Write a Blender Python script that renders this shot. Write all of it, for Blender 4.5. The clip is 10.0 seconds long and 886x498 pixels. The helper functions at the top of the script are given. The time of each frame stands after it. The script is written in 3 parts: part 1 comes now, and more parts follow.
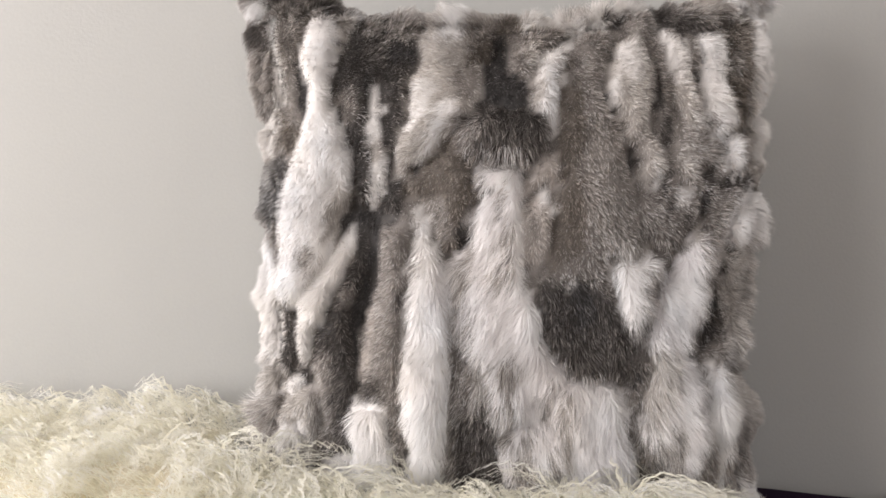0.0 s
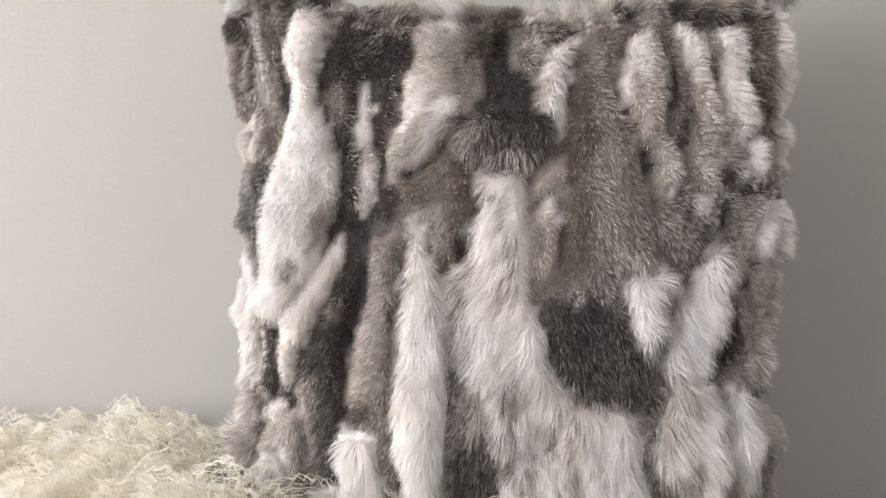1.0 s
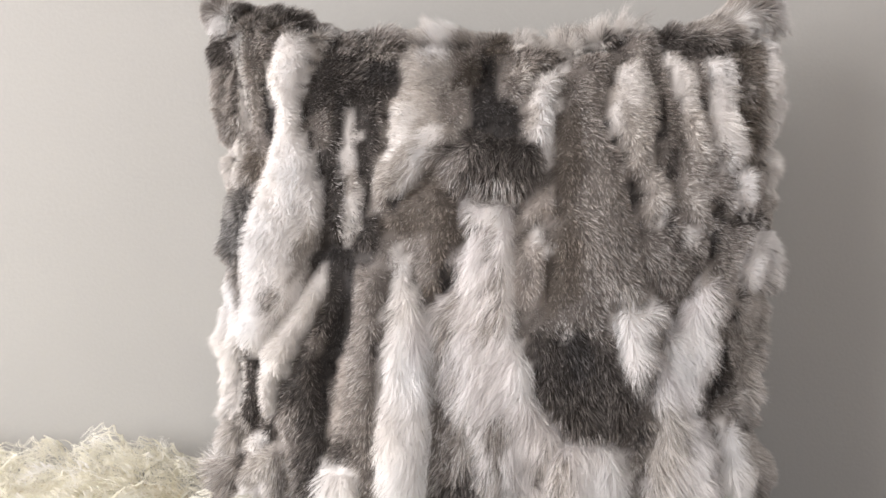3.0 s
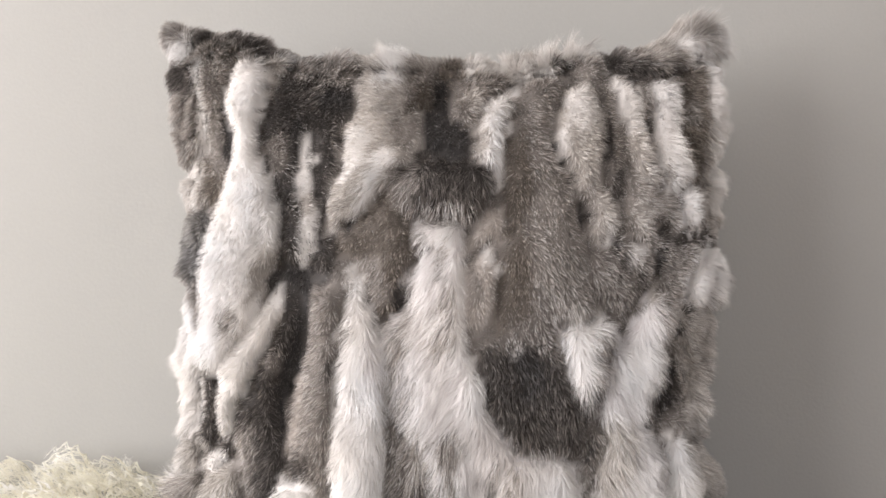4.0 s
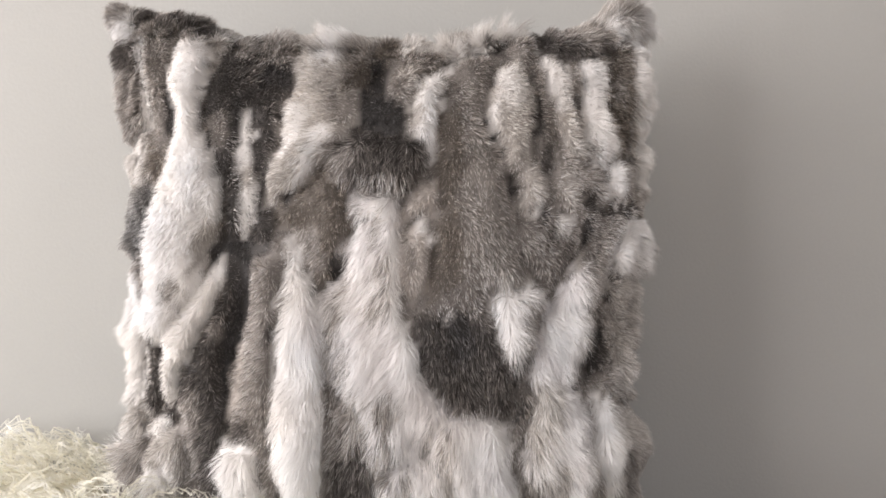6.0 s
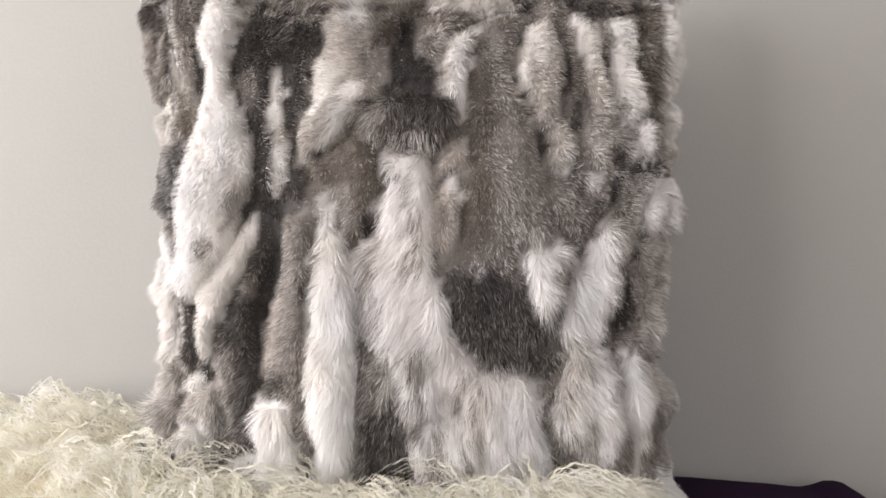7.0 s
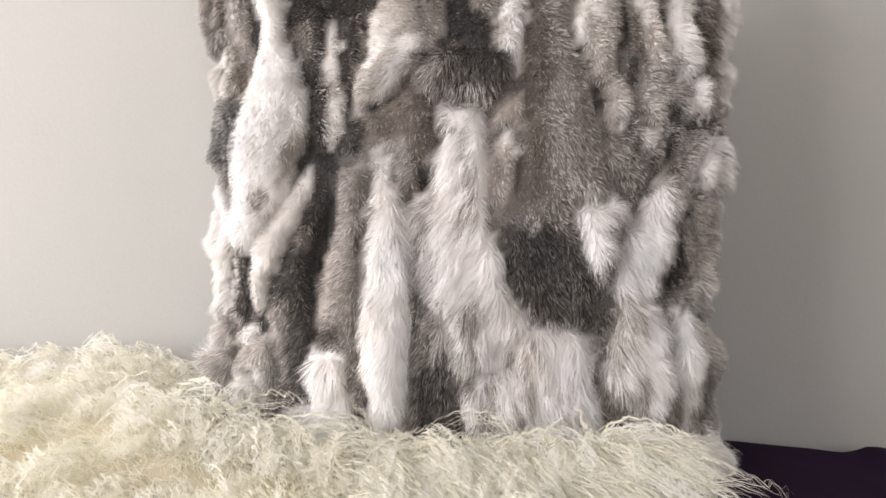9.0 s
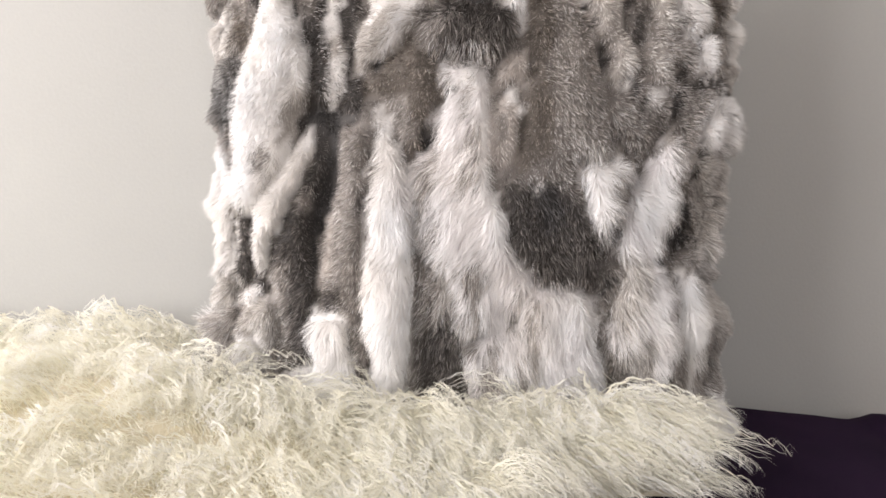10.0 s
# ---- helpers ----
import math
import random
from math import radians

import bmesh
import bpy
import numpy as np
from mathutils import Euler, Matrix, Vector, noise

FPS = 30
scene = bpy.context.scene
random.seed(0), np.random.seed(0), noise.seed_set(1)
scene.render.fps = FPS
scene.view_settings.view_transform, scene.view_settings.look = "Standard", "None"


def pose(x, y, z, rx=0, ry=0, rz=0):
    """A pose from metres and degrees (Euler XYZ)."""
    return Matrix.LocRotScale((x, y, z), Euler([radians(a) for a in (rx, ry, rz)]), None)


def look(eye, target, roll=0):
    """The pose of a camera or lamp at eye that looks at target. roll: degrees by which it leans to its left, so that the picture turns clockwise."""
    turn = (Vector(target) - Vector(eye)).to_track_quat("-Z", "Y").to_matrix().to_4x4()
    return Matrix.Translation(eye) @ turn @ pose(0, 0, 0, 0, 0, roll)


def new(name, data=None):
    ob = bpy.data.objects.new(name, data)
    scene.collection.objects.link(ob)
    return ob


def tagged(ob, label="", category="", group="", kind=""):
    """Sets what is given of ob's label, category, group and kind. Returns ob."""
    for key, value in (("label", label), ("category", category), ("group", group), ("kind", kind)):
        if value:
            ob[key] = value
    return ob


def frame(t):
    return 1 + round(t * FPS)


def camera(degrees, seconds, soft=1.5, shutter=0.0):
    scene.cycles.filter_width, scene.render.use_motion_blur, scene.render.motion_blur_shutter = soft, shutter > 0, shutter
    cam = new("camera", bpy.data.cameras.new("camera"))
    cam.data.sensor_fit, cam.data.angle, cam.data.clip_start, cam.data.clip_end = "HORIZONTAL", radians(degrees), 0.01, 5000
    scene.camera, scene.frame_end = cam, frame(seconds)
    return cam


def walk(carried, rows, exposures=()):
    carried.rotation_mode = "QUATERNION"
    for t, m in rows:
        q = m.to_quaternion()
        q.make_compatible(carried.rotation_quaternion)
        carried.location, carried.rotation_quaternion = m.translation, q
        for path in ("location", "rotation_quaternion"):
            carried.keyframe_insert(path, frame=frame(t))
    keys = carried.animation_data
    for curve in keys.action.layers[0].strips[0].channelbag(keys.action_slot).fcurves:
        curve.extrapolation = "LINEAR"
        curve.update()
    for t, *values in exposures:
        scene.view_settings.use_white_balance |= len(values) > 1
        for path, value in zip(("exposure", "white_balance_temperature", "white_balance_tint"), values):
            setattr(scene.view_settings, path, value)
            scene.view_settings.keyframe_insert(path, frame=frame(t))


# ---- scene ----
cam = camera(64.9, 10.0, soft=1.6)
METRES, EYE, TILT, LEAN, TURN = 0.29, 0.715, -4.0, 0.0, 0.0
ROWS = [
    (0.0, 0.0, 0.0, 0.0, 0.0, 0.0, -0.0),
    (0.5, 0.0051, 0.1001, 0.0073, -0.19, 0.16, -0.06),
    (1.0, 0.0034, 0.1891, 0.0238, -0.23, 0.35, -0.08),
    (1.5, -0.0135, 0.2422, 0.033, -0.36, 0.46, -0.36),
    (2.0, -0.0125, 0.2503, 0.0344, -0.59, 0.66, -0.43),
    (3.5, 0.0507, 0.2005, 0.0952, -1.58, 1.78, -0.31),
    (4.0, 0.1032, 0.1687, 0.1002, -2.29, 2.22, 0.01),
    (4.5, 0.1534, 0.1336, 0.1043, -3.2, 2.4, -0.04),
    (5.0, 0.218, 0.1045, 0.0991, -3.88, 2.38, -0.08),
    (5.5, 0.2466, 0.0857, 0.0697, -3.98, 2.26, 0.2),
    (7.0, 0.1449, 0.0686, -0.042, -3.73, 0.15, 0.66),
    (7.5, 0.0956, 0.0758, -0.0573, -3.36, -0.35, 0.33),
    (8.0, 0.0523, 0.0814, -0.0751, -2.94, -0.59, 0.2),
    (8.5, 0.0268, 0.0737, -0.0996, -2.63, -0.77, 0.0),
    (9.0, 0.0252, 0.0712, -0.1313, -2.55, -1.14, 0.07),
    (9.5, 0.0304, 0.0768, -0.1691, -2.42, -1.74, 0.16),
    (10.0, 0.0256, 0.0874, -0.1988, -2.32, -2.52, 0.03),
]
walk(cam, [(t, pose(0, 0, EYE, TILT, LEAN, TURN) @ pose(METRES * x, METRES * y, METRES * z, 90 + pitch, roll, yaw)) for t, x, y, z, yaw, pitch, roll in ROWS],
     exposures=[(0.0, -0.10), (2.0, -0.06), (4.0, 0.0), (6.0, 0.03), (8.0, 0.06), (9.0, 0.13), (10.0, 0.20)])

# ---- light: daylight through the left window, and an added fill from the south ----
world = bpy.data.worlds.new("sky")
scene.world = world
world.use_nodes = True
wn = world.node_tree.nodes
sky = wn.new("ShaderNodeTexSky")
sky.sky_type, sky.sun_disc = "NISHITA", False
sky.sun_elevation, sky.sun_rotation = radians(35), radians(150)
world.node_tree.links.new(sky.outputs[0], wn["Background"].inputs[0])
wn["Background"].inputs[1].default_value = 0.06


def area_light(name, place, target, wide, high, watts, colour):
    data = bpy.data.lights.new(name, "AREA")
    data.shape, data.size, data.size_y, data.energy, data.color = "RECTANGLE", wide, high, watts, colour
    ob = new(name, data)
    ob.matrix_world = look(place, target)
    return ob


area_light("window_daylight", (-1.96, -0.30, 1.25), (0.6, -0.30, 1.05), 1.85, 1.4, 118, (1.0, 0.934, 0.922))
# added fill that brightens the cushion's front; no known window stands there
area_light("fill_light_south", (0.45, -2.36, 1.7), (0.45, 0.5, 1.25), 1.4, 1.2, 23, (1.0, 0.930, 0.922))


# ---- materials ----
def material(name, rough=0.6, metal=0.0):
    m = bpy.data.materials.new(name)
    m.use_nodes = True
    p = m.node_tree.nodes["Principled BSDF"]
    p.inputs["Roughness"].default_value, p.inputs["Metallic"].default_value = rough, metal
    return m, m.node_tree, p


def mottled(name, dark, light, scale, rough=0.6, bump=0.1, fine=180.0, stretch=(1, 1, 1)):
    """A surface with broad stains and fine grain."""
    m, tree, p = material(name, rough)
    n, l = tree.nodes, tree.links
    co, mp = n.new("ShaderNodeTexCoord"), n.new("ShaderNodeMapping")
    mp.inputs["Scale"].default_value = stretch
    l.new(co.outputs["Object"], mp.inputs[0])
    broad, grain = n.new("ShaderNodeTexNoise"), n.new("ShaderNodeTexNoise")
    broad.inputs["Scale"].default_value, grain.inputs["Scale"].default_value = scale, fine
    broad.inputs["Detail"].default_value = 6
    grain.inputs["Detail"].default_value = 3
    for node in (broad, grain):
        l.new(mp.outputs[0], node.inputs["Vector"])
    mix = n.new("ShaderNodeMath")
    mix.operation = "MULTIPLY_ADD"
    mix.inputs[1].default_value = 0.25
    l.new(grain.outputs["Fac"], mix.inputs[0])
    l.new(broad.outputs["Fac"], mix.inputs[2])
    ramp = n.new("ShaderNodeValToRGB")
    ramp.color_ramp.elements[0].position, ramp.color_ramp.elements[1].position = 0.4, 0.85
    ramp.color_ramp.elements[0].color, ramp.color_ramp.elements[1].color = (*dark, 1), (*light, 1)
    l.new(mix.outputs[0], ramp.inputs[0])
    l.new(ramp.outputs[0], p.inputs["Base Color"])
    b = n.new("ShaderNodeBump")
    b.inputs["Strength"].default_value, b.inputs["Distance"].default_value = bump, 0.002
    l.new(grain.outputs["Fac"], b.inputs["Height"])
    l.new(b.outputs[0], p.inputs["Normal"])
    return m


def hair(name, rough, through_part):
    """Hair whose pigment is stored on each strand; some light passes through it."""
    m, tree, p = material(name, rough)
    n, l = tree.nodes, tree.links
    col = n.new("ShaderNodeVertexColor")
    col.layer_name = "pigment"
    l.new(col.outputs[0], p.inputs["Base Color"])
    p.inputs["Specular IOR Level"].default_value = 0.25
    tr, mx = n.new("ShaderNodeBsdfTranslucent"), n.new("ShaderNodeMixShader")
    l.new(col.outputs[0], tr.inputs[0])
    mx.inputs[0].default_value = through_part
    l.new(p.outputs[0], mx.inputs[1])
    l.new(tr.outputs[0], mx.inputs[2])
    l.new(mx.outputs[0], n["Material Output"].inputs[0])
    return m


WALL = mottled("grey_wall_paint", (0.335, 0.337, 0.325), (0.385, 0.387, 0.374), 1.6, 0.75, 0.12, 260)
CEILING = mottled("white_ceiling_paint", (0.74, 0.73, 0.71), (0.8, 0.79, 0.77), 2.0, 0.8, 0.1)
FLOOR = mottled("brown_floor_boards", (0.16, 0.1, 0.06), (0.26, 0.17, 0.1), 3.0, 0.45, 0.2, 60, (1, 9, 1))
FRAME = mottled("white_window_paint", (0.76, 0.76, 0.75), (0.82, 0.82, 0.81), 4.0, 0.4, 0.05)
PURPLE = mottled("dark_purple_fabric", (0.0105, 0.0047, 0.015), (0.0195, 0.0083, 0.0265), 9.0, 0.95, 0.5, 900)
PURPLE.node_tree.nodes["Principled BSDF"].inputs["Specular IOR Level"].default_value = 0.1
HIDE = mottled("cream_hide", (0.6, 0.54, 0.4), (0.74, 0.68, 0.54), 30.0, 0.9, 0.4, 400)
FUR = hair("rabbit_fur", 0.55, 0.25)
WOOL = hair("curly_wool", 0.5, 0.55)


# ---- building ----
def part(name, bm, mat, parent=None, label=""):
    me = bpy.data.meshes.new(name)
    bm.to_mesh(me)
    bm.free()
    me.materials.append(mat)
    ob = new(name, me)
    if parent:
        ob.parent = parent
    return tagged(ob, label)


def box(bm, x0, x1, y0, y1, z0, z1):
    m = Matrix.Translation(((x0 + x1) / 2, (y0 + y1) / 2, (z0 + z1) / 2)) @ Matrix.Diagonal((x1 - x0, y1 - y0, z1 - z0, 1))
    bmesh.ops.create_cube(bm, size=1, matrix=m)


def setting(name, mat, label, category, *boxes):
    bm = bmesh.new()
    for b in boxes:
        box(bm, *b)
    return tagged(part(name, bm, mat), label, category, kind="structure")


# the room: inside x -2.0..2.4, y -2.4..0.80, z 0..2.5
setting("floor", FLOOR, "brown wooden floor below the seat", "floor", (-2.1, 2.5, -2.5, 0.9, -0.1, 0))
setting("ceiling", CEILING, "plain white painted ceiling", "ceiling", (-2.1, 2.5, -2.5, 0.9, 2.5, 2.6))
setting("wall_north", WALL, "smooth grey painted wall behind the cushion", "wall", (-2.1, 2.5, 0.80, 0.9, 0, 2.5))
setting("wall_east", WALL, "smooth grey painted wall", "wall", (2.4, 2.5, -2.4, 0.80, 0, 2.5))
setting("wall_west", WALL, "unseen grey painted wall with a window opening", "wall",
        (-2.1, -2.0, -2.4, -1.3, 0, 2.5), (-2.1, -2.0, 0.70, 0.80, 0, 2.5), (-2.1, -2.0, -1.3, 0.70, 0, 0.5), (-2.1, -2.0, -1.3, 0.70, 2.0, 2.5))
# this wall's opening is made up to go with the fill light
setting("wall_south", WALL, "unseen grey painted wall with a window opening", "wall",
        (-2.1, -0.3, -2.5, -2.4, 0, 2.5), (1.2, 2.5, -2.5, -2.4, 0, 2.5), (-0.3, 1.2, -2.5, -2.4, 0, 1.05), (-0.3, 1.2, -2.5, -2.4, 2.35, 2.5))


def window(name, along_x, a0, a1, z0, z1, at):
    frame_ob = new(name)
    tagged(frame_ob, "unseen white painted window frame in the wall opening", "window", kind="structure")
    for nm, b0, b1, c0, c1 in (("window_frame", a0, a0 + 0.05, z0, z1), ("window_frame", a1 - 0.05, a1, z0, z1), ("window_frame", a0 + 0.05, a1 - 0.05, z1 - 0.05, z1), ("window_sill", a0 + 0.05, a1 - 0.05, z0, z0 + 0.04)):
        bm = bmesh.new()
        if along_x:
            box(bm, b0, b1, at - 0.06, at - 0.02, c0, c1)
        else:
            box(bm, at - 0.06, at - 0.02, b0, b1, c0, c1)
        part(nm, bm, FRAME, frame_ob)
    return frame_ob


window("window_1", False, -1.3, 0.70, 0.5, 2.0, -2.01)
# invented frame round the south fill light
window("fill_window_2", True, -0.3, 1.2, 1.05, 2.35, -2.41)


# ---- noise and strands ----
LATTICE = np.random.default_rng(3).random((128, 128))


def field(x, y, scale, seed=0):
    """Smooth value noise in -1..1; scale is the size of a cell."""
    x, y = np.asarray(x) / scale + 17.3 * seed + 40.0, np.asarray(y) / scale + 9.7 * seed + 40.0
    i, j = np.floor(x).astype(int), np.floor(y).astype(int)
    f, g = x - i, y - j
    f, g = f * f * (3 - 2 * f), g * g * (3 - 2 * g)
    v = lambda a, b: LATTICE[a % 128, b % 128]
    return 2 * ((v(i, j) * (1 - f) + v(i + 1, j) * f) * (1 - g) + (v(i, j + 1) * (1 - f) + v(i + 1, j + 1) * f) * g) - 1


def unit(a):
    return a / np.maximum(np.linalg.norm(a, axis=-1, keepdims=True), 1e-9)


def strands(name, lines, width, facing, root_col, tip_col, mat, parent, label="", kind="", taper=1.3):
    """One mesh of tapered hairs. lines: (n, k, 3) points from root to tip."""
    n, k = lines.shape[:2]
    tangent = np.gradient(lines, axis=1)
    side = unit(np.cross(tangent, facing[:, None, :]))
    along = np.linspace(0, 1, k)
    w = width[:, None] * (1 - along[None, :-1] ** taper * 0.9) / 2
    off = side[:, :-1] * w[:, :, None]
    verts = np.empty((n, 2 * k - 1, 3))
    verts[:, 0:2 * k - 2:2], verts[:, 1:2 * k - 2:2], verts[:, -1] = lines[:, :-1] - off, lines[:, :-1] + off, lines[:, -1]
    mixed = np.empty((n, 2 * k - 1, 4), dtype=np.float32)
    fac = np.append(np.repeat(along[:-1], 2), 1.0)[None, :, None] ** 0.8
    mixed[:, :, :3] = root_col[:, None, :] * (1 - fac) + tip_col[:, None, :] * fac
    mixed[:, :, 3] = 1
    base = (np.arange(n) * (2 * k - 1))[:, None]
    one = []
    for q in range(k - 2):
        one += [2 * q, 2 * q + 1, 2 * q + 3, 2 * q + 2]
    one += [2 * k - 4, 2 * k - 3, 2 * k - 2]
    loops = (base + np.array(one)[None, :]).astype(np.int32).ravel()
    starts = np.concatenate([np.arange(k - 2) * 4, [4 * (k - 2)]])
    per = 4 * (k - 2) + 3
    starts = (np.arange(n)[:, None] * per + starts[None, :]).astype(np.int32).ravel()
    me = bpy.data.meshes.new(name)
    me.vertices.add(n * (2 * k - 1))
    me.vertices.foreach_set("co", verts.astype(np.float32).ravel())
    me.loops.add(len(loops))
    me.loops.foreach_set("vertex_index", loops)
    me.polygons.add(len(starts))
    me.polygons.foreach_set("loop_start", starts)
    me.update(calc_edges=True)
    me.polygons.foreach_set("use_smooth", np.ones(len(starts), dtype=bool))
    att = me.color_attributes.new("pigment", "FLOAT_COLOR", "POINT")
    att.data.foreach_set("color", mixed.ravel())
    me.materials.append(mat)
    ob = new(name, me)
    ob.parent = parent
    return tagged(ob, label, kind=kind)


# ---- the purple seat ----
def upholstered_seat():
    seat = tagged(new("upholstered_seat"), "low seat covered in dark purple woven fabric, beside the wall", "seat")
    bm = bmesh.new()
    xs, ys = np.linspace(-1.05, 0.546, 125), np.linspace(0.10, 0.775, 46)
    top = {}
    for i, x in enumerate(xs):
        for j, y in enumerate(ys):
            e = max(0, (y - 0.745) / 0.03, (0.14 - y) / 0.04)
            z = 0.40 - 0.020 * min(1, max(0, (x - 0.33) / 0.17)) ** 1.2 + 0.008 * math.exp(-((x - 0.527) / 0.02) ** 2) - 0.03 * (1 - math.sqrt(max(0, 1 - min(1, e) ** 2)))
            z += 0.0015 * noise.noise((x * 9, y * 9, 0)) + 0.0008 * noise.noise((x * 30, y * 30, 3))
            ex = max(0, (x - 0.529) / 0.017)
            z -= 0.02 * (1 - math.sqrt(max(0, 1 - min(1, ex) ** 2)))
            top[i, j] = bm.verts.new((x, y, z))
    for i in range(len(xs) - 1):
        for j in range(len(ys) - 1):
            bm.faces.new((top[i, j], top[i + 1, j], top[i + 1, j + 1], top[i, j + 1])).smooth = True
    rim = [e for e in bm.edges if e.is_boundary]
    made = bmesh.ops.extrude_edge_only(bm, edges=rim)["geom"]
    for v in made:
        if isinstance(v, bmesh.types.BMVert):
            v.co.z = 0.22
    part("seat_cover", bm, PURPLE, seat, "dark purple woven cover")
    bm = bmesh.new()
    box(bm, -1.03, 0.529, 0.12, 0.76, 0.0, 0.22)
    bmesh.ops.bevel(bm, geom=list(bm.edges), offset=0.012, segments=2, affect="EDGES")
    part("seat_base", bm, PURPLE, seat)


upholstered_seat()

# ---- the fur cushion ----
cushion = tagged(new("fur_cushion"), "square patchwork rabbit fur cushion in grey and white", "cushion")
cushion.matrix_world = pose(0.065, 0.669, 0.40, -4, 0, 0)
rng = np.random.default_rng(11)

# pigments: root, tip, spread between hairs, what it is
PIGMENT = {
    "W": ((0.88, 0.86, 0.845), (0.93, 0.915, 0.90), 0.05, "white rabbit fur"),
    "C": ((0.77, 0.752, 0.735), (0.90, 0.882, 0.865), 0.10, "cream rabbit fur"),
    "P": ((0.80, 0.775, 0.772), (0.93, 0.91, 0.907), 0.12, "long pinkish white rabbit fur"),
    "G": ((0.46, 0.432, 0.405), (0.77, 0.733, 0.69), 0.28, "light beige-grey rabbit fur"),
    "T": ((0.50, 0.46, 0.43), (0.75, 0.71, 0.675), 0.2, "tan rabbit fur"),
    "M": ((0.28, 0.258, 0.241), (0.585, 0.547, 0.514), 0.30, "mid grey-brown flecked rabbit fur"),
    "A": ((0.20, 0.183, 0.17), (0.525, 0.487, 0.457), 0.34, "grey-brown flecked rabbit fur"),
    "B": ((0.135, 0.118, 0.103), (0.345, 0.31, 0.275), 0.32, "brown rabbit fur"),
    "K": ((0.054, 0.049, 0.046), (0.195, 0.179, 0.168), 0.36, "dark grey flecked rabbit fur"),
    "S": ((0.12, 0.115, 0.112), (0.44, 0.43, 0.42), 0.5, "dark fur with light hair tips"),
    # D is charcoal fur; in sunken pieces it paints the shade of furrows and seams
    "D": ((0.045, 0.042, 0.041), (0.13, 0.124, 0.122), 0.40, "charcoal rabbit fur and painted furrow shade"),
}
PELTS = []


def pelt(pigment, lie, length, puff, *outline):
    """A piece of pelt, later ones sewn over earlier ones: the hairs' lie in degrees (0 down, + to +x), length and fullness in mm, and its outline in mm."""
    PELTS.append((pigment, lie, length, puff, np.array(outline, dtype=float), True))


def mark(pigment, lie, length, puff, *outline):
    """A marking within a pelt, with no seam round it: another fur colour, in places painted shading."""
    PELTS.append((pigment, lie, length, puff, np.array(outline, dtype=float), False))


pelt("A", 0, 20, 0, (-320, -60), (320, -60), (320, 600), (-320, 600))
pelt("A", 45, 20, 2, (-280, 535), (-174, 534), (-153, 506), (-173, 495), (-186, 487), (-198, 476), (-202, 461), (-201, 442), (-198, 426), (-193, 395), (-199, 386), (-206, 366), (-210, 342), (-251, 334), (-277, 395))
mark("K", 50, 20, 2, (-247, 528), (-176, 525), (-171, 516), (-184, 503), (-214, 513), (-239, 507))
mark("K", -40, 18, 2, (-274, 493), (-241, 494), (-238, 478), (-242, 463), (-271, 457))
mark("C", -40, 20, 2, (-272, 519), (-245, 525), (-247, 504), (-257, 495), (-273, 496))
mark("M", 30, 18, 1, (-223, 460), (-207, 456), (-203, 437), (-206, 406), (-216, 409), (-219, 428), (-226, 449))
pelt("W", 20, 20, 3, (-242, 499), (-228, 498), (-228, 471), (-226, 449), (-220, 428), (-217, 402), (-225, 393), (-231, 398), (-234, 429), (-238, 467))
# dark mark paints the shade in the fold beside the white strip
mark("D", 40, 14, -5, (-205, 419), (-201, 442), (-194, 426), (-191, 400), (-197, 388), (-204, 396), (-202, 411))
pelt("M", 35, 18, 2, (-230, 393), (-217, 407), (-200, 398), (-197, 388), (-204, 371), (-209, 357), (-230, 354), (-235, 374))
mark("B", 35, 18, 0, (-225, 385), (-204, 381), (-209, 362), (-223, 358))
pelt("C", 10, 16, 1, (-245, 396), (-228, 393), (-225, 382), (-231, 371), (-239, 357), (-262, 360), (-262, 385))
pelt("S", 30, 16, 4, (-264, 350), (-234, 354), (-210, 352), (-210, 342), (-211, 328), (-219, 316), (-221, 306), (-223, 294), (-224, 287), (-243, 291), (-263, 299))
pelt("C", 5, 22, 1, (-277, 289), (-244, 284), (-227, 238), (-225, 213), (-222, 203), (-220, 178), (-223, 158), (-227, 138), (-259, 119), (-279, 151))
pelt("W", 5, 22, 7, (-178, 495), (-169, 496), (-167, 485), (-163, 457), (-165, 443), (-168, 427), (-170, 415), (-166, 394), (-158, 380), (-155, 365), (-149, 346), (-150, 322), (-153, 308), (-163, 294), (-165, 285), (-167, 266), (-174, 248), (-181, 229), (-194, 219), (-216, 215), (-229, 226), (-226, 255), (-222, 275), (-221, 299), (-220, 311), (-211, 327), (-208, 342), (-203, 364), (-197, 386), (-193, 395), (-193, 421), (-197, 434), (-201, 450), (-198, 464), (-192, 480))
mark("C", -20, 20, 5, (-156, 375), (-149, 346), (-150, 322), (-158, 308), (-170, 313), (-175, 332), (-172, 356), (-165, 375))
mark("G", -40, 20, 4, (-166, 313), (-151, 318), (-150, 304), (-159, 292), (-167, 280), (-175, 278), (-174, 297))
mark("M", -40, 20, 4, (-200, 263), (-192, 271), (-184, 265), (-191, 252), (-199, 245))
mark("G", -40, 20, 4, (-192, 247), (-179, 255), (-180, 234), (-194, 224))
pelt("G", 20, 18, 2, (-168, 498), (-148, 501), (-145, 490), (-151, 469), (-156, 451), (-162, 440), (-161, 463))
mark("K", 50, 18, -2, (-179, 521), (-163, 517), (-145, 509), (-148, 500), (-168, 498), (-176, 503))
pelt("C", 30, 20, 3, (-151, 514), (-135, 512), (-132, 499), (-144, 488), (-152, 491))
